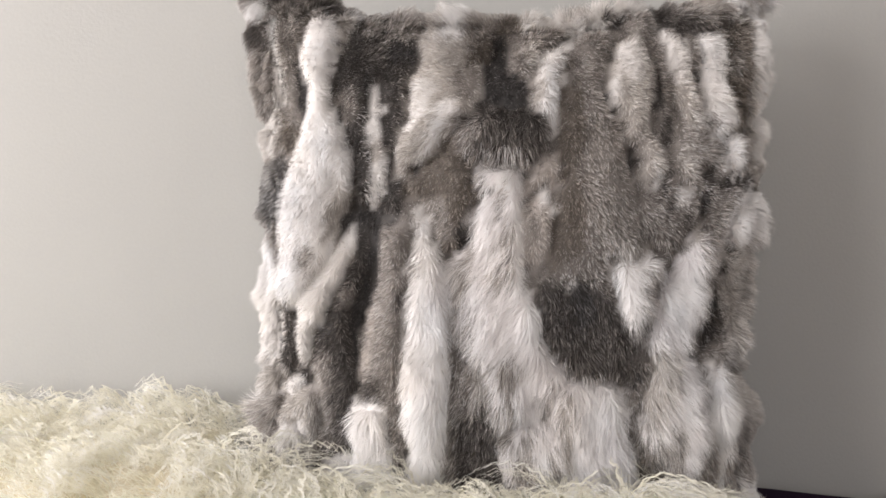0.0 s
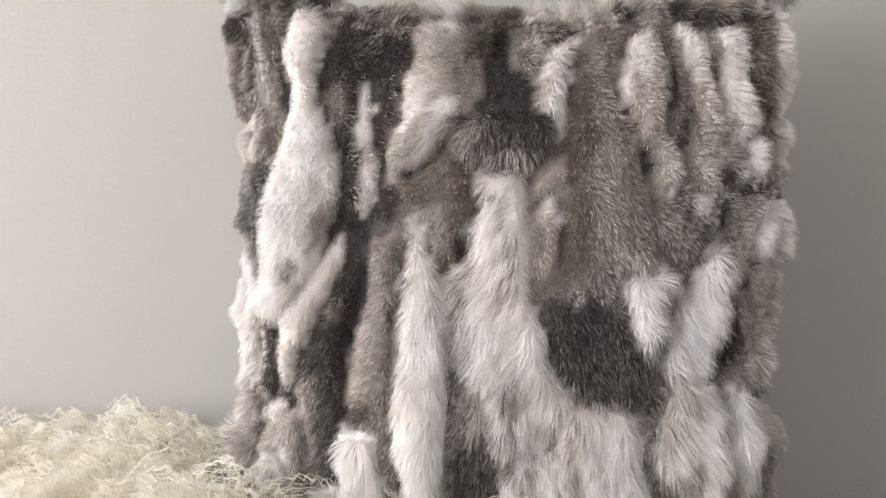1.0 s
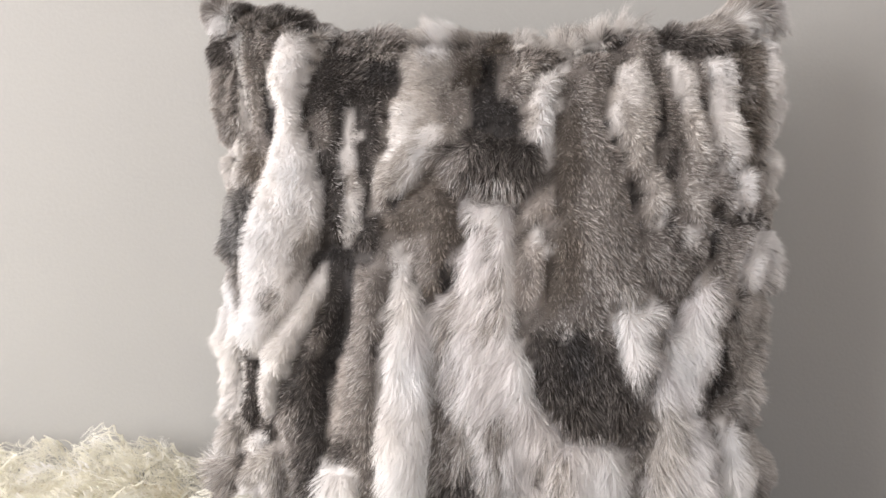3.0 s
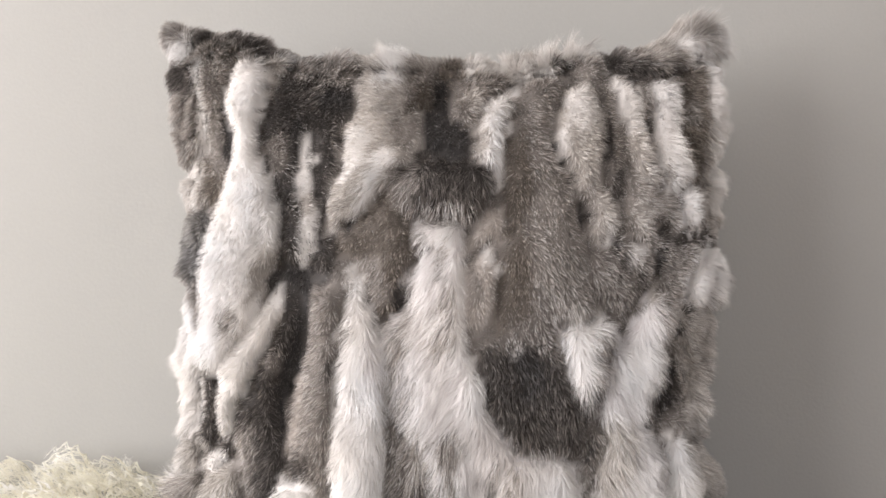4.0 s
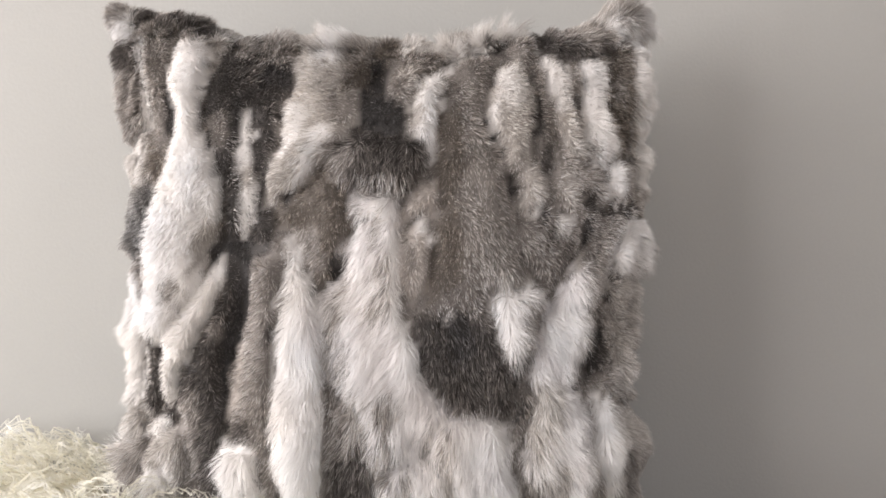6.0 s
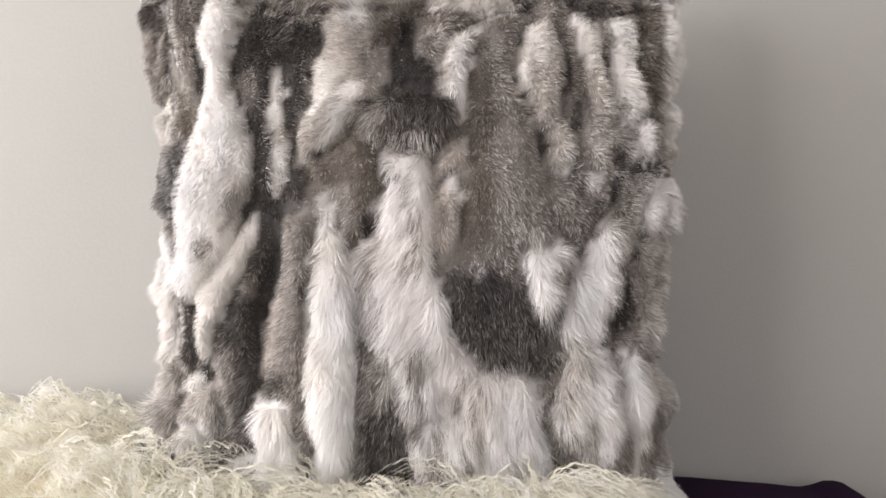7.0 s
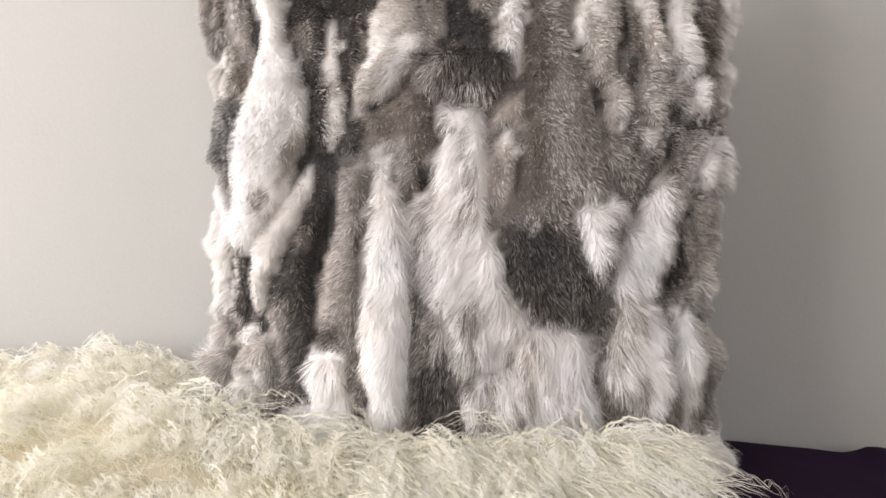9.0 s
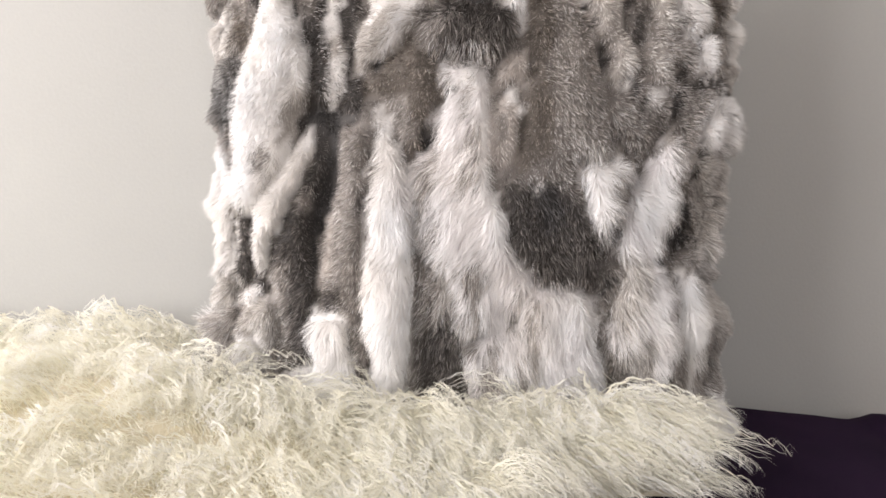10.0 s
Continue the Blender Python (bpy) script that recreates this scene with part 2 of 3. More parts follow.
pelt("K", 55, 19, 0, (-133, 509), (-117, 512), (-109, 496), (-94, 491), (-81, 469), (-82, 454), (-91, 442), (-96, 432), (-102, 419), (-98, 408), (-101, 394), (-103, 379), (-107, 364), (-111, 355), (-106, 331), (-92, 320), (-106, 304), (-103, 285), (-114, 262), (-119, 239), (-133, 225), (-140, 248), (-138, 267), (-138, 280), (-145, 285), (-155, 284), (-159, 292), (-150, 304), (-146, 322), (-148, 346), (-154, 365), (-157, 380), (-165, 394), (-169, 415), (-166, 430), (-163, 443), (-156, 451), (-151, 469), (-145, 488))
mark("M", 50, 20, 2, (-109, 495), (-86, 486), (-86, 466), (-108, 466), (-121, 469))
mark("M", 50, 18, 2, (-130, 501), (-112, 499), (-121, 481), (-133, 469), (-144, 472))
mark("D", 60, 18, -2, (-120, 460), (-98, 464), (-87, 457), (-89, 445), (-101, 437), (-116, 443))
# vertical fold in the dark strip, its shade painted
mark("D", 50, 16, -5, (-139, 427), (-132, 427), (-133, 404), (-138, 394))
mark("A", 55, 18, 2, (-165, 412), (-145, 414), (-142, 389), (-151, 375), (-158, 384))
# a furrow, sunk and coloured dark for the shade in it
pelt("D", 0, 12, -8, (-148, 304), (-120, 299), (-110, 304), (-117, 292), (-124, 285), (-125, 267), (-123, 248), (-124, 230), (-130, 230), (-131, 267), (-136, 285), (-148, 290))
pelt("C", 25, 16, 2, (-130, 416), (-124, 419), (-121, 399), (-122, 384), (-119, 365), (-117, 341), (-118, 327), (-122, 315), (-129, 306), (-135, 308), (-129, 322), (-131, 341), (-135, 365), (-136, 379), (-132, 389), (-132, 404))
mark("G", 25, 16, 2, (-132, 369), (-119, 367), (-117, 348), (-128, 346))
pelt("G", -50, 22, 4, (-89, 513), (-60, 513), (-11, 506), (-8, 478), (-16, 457), (-21, 443), (-31, 437), (-29, 424), (-33, 409), (-37, 394), (-47, 379), (-56, 364), (-72, 355), (-86, 343), (-92, 338), (-104, 327), (-107, 345), (-107, 364), (-101, 379), (-96, 393), (-99, 406), (-95, 424), (-89, 440), (-82, 451), (-88, 469), (-82, 486))
mark("W", -45, 22, 5, (-72, 518), (-42, 519), (-44, 487), (-51, 462), (-65, 460), (-76, 469))
mark("M", -55, 20, 3, (-52, 495), (-11, 495), (-11, 470), (-21, 451), (-28, 440), (-38, 443), (-46, 463))
mark("B", -50, 18, 2, (-33, 463), (-16, 470), (-21, 446), (-33, 437), (-43, 443))
mark("M", -60, 20, 2, (-55, 434), (-33, 432), (-32, 419), (-40, 406), (-52, 403), (-57, 416))
mark("C", -45, 22, 4, (-93, 419), (-71, 416), (-75, 398), (-87, 384), (-98, 369), (-102, 364), (-96, 389))
mark("W", -40, 24, 4, (-73, 401), (-57, 408), (-56, 393), (-65, 374), (-74, 360), (-86, 343), (-90, 345), (-84, 364), (-77, 384))
mark("M", -45, 22, 2, (-56, 389), (-44, 389), (-56, 364), (-72, 352), (-79, 350), (-65, 367))
pelt("B", -10, 20, 0, (-11, 503), (5, 504), (4, 474), (-4, 461), (-4, 441), (-11, 432), (-21, 435), (-28, 440), (-19, 446), (-15, 461))
# shade in the hollow, painted as charcoal
mark("D", 0, 16, -5, (-18, 464), (-6, 464), (-6, 440), (-18, 438))
pelt("A", 30, 20, 2, (-1, 479), (18, 491), (23, 485), (52, 486), (52, 468), (44, 462), (29, 455), (26, 441), (18, 433), (15, 409), (5, 399), (-4, 404), (-3, 441), (-1, 461))
pelt("C", 25, 22, 3, (10, 498), (23, 507), (50, 505), (68, 500), (67, 462), (56, 453), (54, 472), (49, 481), (23, 484), (12, 479))
mark("G", 20, 20, 2, (4, 461), (22, 464), (23, 444), (8, 441))
pelt("D", 5, 20, 1, (-31, 437), (-6, 440), (15, 412), (17, 389), (5, 374), (-28, 374), (-44, 374), (-33, 394), (-32, 409), (-28, 424))
pelt("K", -10, 24, 5, (-44, 384), (-33, 394), (17, 394), (26, 379), (29, 365), (19, 355), (14, 342), (0, 342), (-28, 342), (-46, 342), (-55, 348), (-56, 364))
mark("A", -15, 24, 4, (-56, 364), (-37, 379), (-32, 364), (-44, 345), (-53, 348))
pelt("W", 5, 24, 4, (28, 452), (41, 457), (54, 456), (50, 444), (44, 439), (42, 420), (38, 399), (36, 380), (32, 364), (28, 377), (23, 394), (15, 397), (14, 407), (19, 419), (18, 433), (25, 441))
mark("G", 5, 22, 3, (18, 430), (26, 433), (26, 409), (20, 394), (14, 397))
pelt("A", 5, 21, 4, (56, 450), (68, 472), (97, 473), (85, 442), (81, 418), (88, 408), (94, 390), (98, 371), (100, 347), (107, 323), (109, 304), (144, 285), (143, 273), (118, 266), (89, 266), (82, 243), (89, 220), (101, 201), (106, 178), (101, 155), (80, 141), (47, 147), (35, 161), (26, 184), (19, 207), (14, 230), (12, 246), (21, 251), (30, 267), (33, 290), (29, 313), (38, 327), (40, 351), (37, 370), (40, 399), (44, 425))
mark("B", 5, 20, 2, (40, 420), (59, 415), (62, 375), (57, 332), (42, 318), (40, 346), (38, 375))
mark("M", 8, 22, 4, (68, 442), (85, 442), (94, 390), (99, 351), (109, 309), (138, 280), (113, 269), (84, 269), (63, 285), (61, 332), (70, 390))
mark("B", 5, 20, 2, (30, 299), (41, 327), (59, 322), (61, 267), (33, 248), (24, 258))
mark("M", 10, 18, 3, (60, 447), (84, 454), (81, 421), (64, 420))
mark("K", 5, 22, 5, (16, 228), (42, 238), (65, 234), (86, 227), (98, 201), (107, 178), (103, 155), (80, 147), (51, 151), (35, 162), (26, 184), (19, 207))
mark("D", 5, 22, 4, (44, 234), (69, 234), (72, 207), (51, 195))
mark("C", 5, 20, 3, (40, 241), (46, 241), (46, 231), (41, 231))
pelt("P", -25, 27, 3, (-41, 342), (-28, 343), (0, 342), (5, 332), (7, 313), (3, 294), (4, 267), (3, 249), (9, 230), (16, 207), (23, 184), (33, 161), (51, 147), (106, 140), (105, 106), (-54, 111), (-54, 157), (-59, 185), (-64, 212), (-71, 230), (-73, 249), (-66, 258), (-50, 267), (-40, 276), (-42, 292), (-34, 308), (-32, 322))
pelt("B", -25, 19, 4, (-92, 338), (-72, 352), (-56, 362), (-44, 345), (-37, 327), (-34, 313), (-44, 304), (-43, 292), (-50, 276), (-52, 265), (-68, 267), (-73, 281), (-78, 294), (-83, 306), (-92, 317), (-104, 322))
# dark seam at the brown pelt's tip, shade painted in
mark("D", -30, 14, -4, (-93, 340), (-83, 344), (-85, 335), (-92, 331))
mark("D", -20, 18, 1, (-50, 288), (-41, 285), (-42, 274), (-50, 267), (-57, 274))
mark("M", -25, 19, 3, (-85, 315), (-64, 308), (-55, 285), (-68, 269), (-76, 285))
mark("W", -15, 22, 4, (-21, 327), (-7, 332), (-2, 320), (-7, 313), (-18, 315))
mark("K", -20, 18, -2, (-28, 322), (-20, 322), (-20, 311), (-27, 312))
mark("M", -25, 22, 0, (-20, 310), (-11, 315), (-14, 299), (-21, 294))
mark("M", -40, 22, 1, (-32, 341), (0, 341), (3, 335), (-18, 335), (-28, 330))
mark("K", 0, 18, -3, (3, 315), (6, 318), (6, 306), (3, 305))
mark("W", 0, 27, 7, (-7, 311), (4, 304), (5, 276), (3, 253), (7, 230), (16, 203), (23, 180), (14, 175), (5, 203), (-2, 230), (-5, 249), (-7, 276))
mark("M", -30, 27, 2, (-25, 244), (-7, 249), (-7, 230), (-18, 221), (-27, 230))
mark("M", -30, 27, 2, (-55, 249), (-43, 253), (-45, 230), (-54, 203), (-61, 221))
mark("M", -25, 26, 2, (-16, 276), (-8, 278), (-9, 258), (-14, 253))
mark("M", -30, 26, 2, (-46, 267), (-34, 274), (-36, 258), (-46, 249))
mark("A", -30, 26, 0, (-48, 208), (-42, 208), (-36, 185), (-40, 180))
pelt("T", 0, 20, 3, (29, 359), (37, 353), (39, 336), (37, 327), (28, 326), (24, 327), (19, 320), (10, 313), (7, 322), (12, 334), (19, 341), (24, 348))
pelt("T", 0, 20, 3, (7, 311), (19, 315), (26, 308), (30, 294), (28, 281), (31, 274), (26, 260), (19, 253), (12, 249), (5, 253), (4, 276), (5, 299))
mark("W", 15, 20, 4, (17, 322), (26, 325), (28, 308), (32, 294), (27, 294), (19, 306), (14, 315))
mark("M", 5, 20, 1, (9, 304), (16, 304), (19, 281), (12, 267))
pelt("C", -30, 22, 5, (-199, 228), (-175, 244), (-162, 278), (-147, 283), (-142, 277), (-150, 261), (-160, 242), (-170, 218), (-178, 204), (-183, 189), (-189, 174), (-192, 164), (-198, 167), (-202, 184), (-201, 199), (-196, 211))
pelt("K", 10, 18, 0, (-220, 216), (-207, 221), (-197, 211), (-202, 199), (-204, 184), (-200, 169), (-203, 159), (-211, 151), (-223, 156), (-222, 173), (-216, 194))
pelt("G", -20, 20, 1, (-259, 151), (-237, 162), (-217, 153), (-218, 133), (-244, 114), (-269, 119))
pelt("K", -25, 18, 3, (-140, 280), (-133, 279), (-138, 251), (-139, 223), (-141, 204), (-142, 175), (-145, 146), (-148, 126), (-149, 78), (-185, 74), (-178, 95), (-177, 125), (-182, 155), (-187, 174), (-182, 189), (-175, 206), (-168, 220), (-157, 239), (-147, 258))
mark("A", -25, 18, 3, (-170, 230), (-148, 235), (-146, 217), (-170, 213))
mark("A", -25, 18, 3, (-184, 169), (-166, 170), (-167, 126), (-164, 80), (-182, 76), (-177, 125))
# deep fold between two rolls, its shadow painted in charcoal
pelt("D", 0, 12, -9, (-146, 232), (-140, 242), (-133, 275), (-125, 279), (-126, 237), (-133, 218), (-141, 194), (-143, 165), (-146, 160), (-148, 194))
pelt("A", -30, 19, 4, (-121, 279), (-97, 293), (-93, 270), (-99, 251), (-95, 227), (-97, 218), (-101, 194), (-102, 170), (-100, 151), (-103, 132), (-98, 112), (-96, 97), (-99, 60), (-114, 60), (-116, 96), (-127, 116), (-134, 131), (-142, 146), (-136, 165), (-131, 194), (-131, 213), (-123, 237))
mark("M", -30, 19, 4, (-122, 237), (-107, 241), (-109, 189), (-122, 180), (-126, 204))
mark("K", -25, 18, 1, (-104, 223), (-94, 223), (-101, 201), (-107, 208))
mark("K", -20, 18, 0, (-141, 153), (-127, 151), (-122, 126), (-134, 132))
pelt("T", -5, 20, 2, (-136, 208), (-128, 218), (-126, 204), (-129, 180), (-134, 160), (-141, 151), (-140, 165), (-136, 189))
pelt("G", -15, 22, 2, (-215, 123), (-192, 140), (-182, 145), (-177, 125), (-178, 95), (-185, 74), (-191, 52), (-207, 51), (-229, 75), (-228, 101))
pelt("W", 5, 22, 4, (-217, 146), (-203, 149), (-198, 139), (-203, 132), (-215, 133))
pelt("W", -10, 24, 6, (-225, 102), (-204, 109), (-195, 99), (-196, 84), (-211, 75), (-226, 81))
pelt("K", -20, 18, 0, (-203, 160), (-186, 164), (-183, 155), (-192, 140), (-200, 144))
mark("M", -10, 20, 2, (-187, 169), (-177, 165), (-180, 84), (-189, 81))
pelt("A", -70, 24, 2, (-296, 98), (-259, 119), (-227, 132), (-209, 129), (-218, 113), (-228, 99), (-254, 85), (-296, 72))
pelt("C", 0, 22, 3, (-179, 74), (-143, 81), (-140, 43), (-181, 41))
pelt("W", -5, 24, 6, (-149, 126), (-137, 132), (-125, 126), (-115, 112), (-113, 86), (-112, 43), (-148, 43), (-149, 80), (-149, 106))
pelt("W", -8, 26, 6, (-90, 305), (-78, 293), (-71, 269), (-66, 255), (-64, 237), (-62, 213), (-60, 189), (-60, 166), (-60, 137), (-62, 107), (-69, 43), (-97, 43), (-96, 97), (-101, 127), (-103, 156), (-101, 189), (-97, 213), (-92, 227), (-96, 251), (-90, 265), (-92, 284))
mark("G", -10, 24, 3, (-67, 208), (-57, 213), (-50, 185), (-57, 170), (-62, 185))
mark("P", -8, 26, 5, (-78, 251), (-65, 237), (-63, 204), (-74, 194))
pelt("A", -25, 22, 1, (-61, 185), (-48, 189), (-45, 166), (-31, 166), (-26, 137), (-26, 117), (-2, 107), (1, 31), (-73, 32), (-64, 97), (-61, 137))
mark("K", -20, 22, 2, (-55, 112), (-26, 119), (-20, 86), (0, 60), (-4, 31), (-57, 32), (-56, 87))
mark("G", -28, 24, 2, (-44, 161), (-29, 161), (-28, 127), (-40, 122))
pelt("P", 0, 27, 4, (-19, 97), (-2, 107), (13, 112), (32, 126), (41, 146), (51, 148), (90, 145), (96, 125), (106, 84), (123, 28), (-4, 31))
# grey shadows between the long tufts, put into darker marks
mark("A", -20, 26, 0, (-14, 166), (-3, 161), (-2, 117), (-9, 112), (-15, 122), (-12, 141), (-19, 151))
mark("M", -20, 26, 2, (-26, 127), (-7, 107), (-6, 76), (-18, 86))
mark("M", -20, 26, 2, (3, 97), (18, 101), (14, 76), (4, 70))
mark("M", 0, 26, 2, (37, 136), (46, 136), (53, 86), (50, 53), (41, 86))
mark("A", 0, 26, 0, (24, 136), (29, 136), (31, 106), (27, 106))
mark("A", 0, 26, 1, (-1, 71), (27, 65), (38, 81), (47, 53), (47, 30), (1, 31))
mark("W", 8, 28, 5, (76, 141), (93, 140), (95, 105), (88, 95), (79, 116))
pelt("W", 12, 27, 5, (87, 266), (113, 265), (128, 257), (138, 242), (128, 224), (115, 206), (106, 179), (98, 201), (91, 225), (87, 248))
mark("G", 10, 24, 4, (87, 273), (126, 268), (123, 257), (106, 259), (89, 257))
pelt("A", -25, 22, 1, (138, 252), (146, 256), (140, 228), (128, 205), (118, 182), (111, 171), (106, 180), (115, 206), (133, 228))
pelt("P", 25, 27, 4, (124, 237), (144, 247), (166, 277), (180, 272), (175, 238), (175, 208), (162, 184), (162, 164), (172, 143), (177, 102), (177, 71), (167, 26), (125, 28), (109, 84), (107, 105), (117, 125), (120, 155), (119, 184), (124, 208))
mark("W", 25, 27, 5, (134, 230), (169, 238), (170, 203), (145, 189), (135, 203))
mark("G", 25, 26, 3, (121, 169), (146, 172), (152, 144), (133, 104), (119, 105), (120, 135))
mark("M", 20, 26, 2, (127, 84), (149, 104), (163, 71), (155, 44), (135, 56))
mark("M", 30, 22, 1, (111, 235), (131, 240), (127, 213), (122, 194))
pelt("A", 10, 19, 0, (100, 160), (112, 177), (122, 169), (122, 145), (114, 125), (110, 105), (103, 92), (97, 110), (106, 125), (98, 135))
mark("D", 10, 15, -3, (106, 155), (115, 153), (113, 143), (106, 143))
mark("D", 10, 15, -3, (116, 198), (124, 195), (123, 184), (115, 187))
pelt("M", 10, 22, 1, (105, 100), (115, 105), (142, 62), (154, 50), (167, 13), (134, 14), (120, 51))
mark("B", 10, 22, 1, (115, 74), (132, 57), (156, 13), (134, 14), (118, 52))
pelt("C", 10, 22, 3, (96, 135), (106, 133), (104, 110), (97, 115))
pelt("A", 20, 22, 1, (175, 97), (186, 102), (199, 58), (210, 10), (167, 13), (164, 55), (177, 76))
pelt("W", 15, 24, 6, (176, 168), (194, 165), (208, 147), (211, 100), (208, 57), (217, -4), (201, 23), (195, 69), (180, 107))
mark("C", 15, 24, 5, (174, 158), (189, 153), (190, 122), (179, 123))
pelt("K", 45, 18, 0, (177, 233), (189, 223), (199, 203), (204, 188), (188, 173), (170, 183), (167, 193), (178, 203))
mark("D", 40, 14, -2, (180, 228), (188, 221), (196, 206), (187, 208))
mark("D", 40, 14, -2, (177, 197), (196, 193), (191, 178), (177, 184))
pelt("K", 20, 16, -1, (155, 181), (167, 181), (165, 166), (156, 171))
mark("M", 45, 18, 1, (167, 173), (206, 178), (207, 161), (178, 165))
pelt("G", 50, 22, 2, (192, 238), (231, 239), (236, 150), (205, 152), (204, 188))
pelt("G", 70, 21, 3, (204, 152), (259, 127), (260, 94), (207, 108))
pelt("A", 60, 21, 2, (209, 79), (260, 72), (261, 39), (223, 21), (210, 23))
pelt("W", 30, 20, 4, (226, 44), (266, 39), (267, -5), (231, -4))
pelt("C", 40, 25, 5, (79, 510), (92, 524), (130, 528), (138, 501), (135, 485), (122, 490), (98, 484), (73, 473), (68, 483), (71, 500))
mark("K", 30, 20, 0, (92, 499), (106, 501), (108, 487), (95, 476))
mark("M", 30, 20, 2, (109, 500), (127, 503), (132, 487), (117, 473), (107, 474))
pelt("K", 55, 22, 3, (136, 514), (151, 525), (184, 515), (219, 502), (219, 486), (189, 483), (158, 476), (140, 487))
mark("A", 55, 22, 3, (157, 517), (189, 510), (216, 501), (200, 494), (162, 501))
pelt("M", 50, 24, 4, (176, 529), (187, 540), (206, 543), (216, 518), (222, 501), (189, 507), (173, 512))
pelt("C", 45, 24, 4, (211, 551), (239, 562), (288, 564), (285, 509), (244, 503), (222, 505), (214, 518))
mark("M", 35, 22, 3, (217, 537), (230, 549), (258, 541), (257, 519), (246, 511), (233, 519), (222, 521))
pelt("G", 60, 22, 2, (219, 502), (246, 508), (282, 509), (281, 422), (263, 331), (230, 333), (234, 398), (238, 453), (235, 489))
mark("C", 60, 22, 3, (241, 497), (282, 498), (279, 337), (239, 347), (245, 422))
pelt("B", 40, 20, 2, (211, 491), (241, 491), (241, 454), (232, 408), (226, 381), (214, 380), (215, 396), (205, 416), (201, 437), (207, 460))
mark("M", 40, 20, 2, (212, 455), (231, 457), (228, 429), (209, 427))
pelt("G", 25, 21, 4, (98, 466), (118, 474), (122, 455), (125, 433), (128, 412), (121, 381), (135, 357), (137, 333), (129, 318), (114, 328), (107, 342), (103, 356), (96, 376), (92, 390), (86, 410), (81, 421), (93, 443))
mark("C", 40, 22, 5, (101, 467), (116, 464), (123, 435), (111, 416), (99, 426), (94, 443))
mark("C", 40, 22, 4, (86, 423), (96, 421), (95, 400), (90, 403))
mark("M", 25, 18, 2, (98, 371), (116, 374), (120, 352), (110, 342), (103, 356))
# narrow sunken crease with its shade put into the pigment
pelt("D", 10, 14, -5, (80, 418), (85, 418), (95, 393), (98, 376), (92, 385))
pelt("K", 15, 16, -2, (101, 361), (110, 359), (112, 347), (107, 330), (103, 344))
pelt("A", 35, 20, 0, (118, 464), (135, 468), (140, 433), (143, 407), (147, 377), (146, 352), (138, 357), (124, 381), (128, 412), (123, 444))
mark("K", 35, 18, -1, (127, 425), (139, 420), (136, 398), (125, 402))
mark("K", 35, 18, -1, (138, 382), (147, 382), (146, 353), (135, 356))
pelt("C", 50, 21, 3, (135, 485), (153, 476), (165, 457), (164, 435), (173, 414), (174, 388), (178, 368), (165, 370), (153, 392), (149, 418), (143, 434), (141, 456))
mark("G", 50, 21, 3, (150, 420), (165, 419), (171, 388), (173, 370), (162, 372), (153, 392))
pelt("M", 50, 20, 0, (162, 472), (176, 473), (177, 446), (174, 424), (177, 398), (181, 373), (174, 378), (170, 408), (164, 435), (165, 457))
mark("K", 50, 18, -1, (165, 436), (175, 435), (174, 419), (166, 421))
pelt("W", 50, 23, 5, (177, 477), (194, 483), (203, 472), (203, 448), (200, 432), (207, 411), (215, 396), (218, 381), (196, 374), (181, 373), (177, 398), (176, 424), (178, 446), (177, 464))
mark("M", 40, 20, 1, (183, 395), (190, 395), (196, 378), (188, 378))
pelt("M", 60, 21, 2, (148, 392), (165, 370), (190, 371), (197, 344), (182, 329), (170, 304), (160, 314), (147, 333), (140, 352))
mark("G", 60, 21, 3, (147, 352), (161, 358), (169, 333), (158, 328))
pelt("W", 60, 22, 5, (199, 374), (218, 378), (225, 355), (224, 334), (203, 332), (194, 344))
pelt("A", 60, 20, 2, (169, 336), (255, 334), (225, 320), (201, 299), (195, 280), (186, 265), (175, 275), (167, 294))
mark("K", 60, 20, 2, (172, 341), (206, 334), (249, 331), (230, 322), (187, 321), (171, 328))
mark("D", 40, 17, -3, (171, 316), (179, 316), (176, 294), (169, 299))
pelt("W", 50, 22, 6, (226, 325), (268, 329), (270, 294), (248, 273), (210, 270), (198, 272), (201, 297), (215, 312))
pelt("G", 50, 20, 2, (192, 271), (267, 270), (264, 210), (203, 226), (186, 246))
mark("D", 45, 14, -2, (192, 254), (200, 251), (198, 239), (190, 245))
mark("K", 45, 16, -1, (201, 271), (217, 273), (213, 259), (202, 260))
pelt("A", 18, 21, 2, (109, 323), (135, 333), (168, 309), (164, 275), (143, 266), (113, 276), (106, 299))
mark("C", 20, 20, 2, (127, 340), (137, 337), (132, 320), (127, 323))
mark("D", 20, 15, -2, (132, 329), (138, 324), (135, 310), (131, 315))
mark("K", 20, 18, 0, (137, 311), (145, 309), (145, 294), (136, 297))
mark("C", 30, 21, 3, (144, 323), (164, 319), (161, 306), (149, 304))
mark("K", 15, 18, -1, (154, 294), (162, 294), (162, 272), (155, 272))
mark("G", 20, 20, 2, (163, 294), (174, 290), (173, 269), (164, 269))

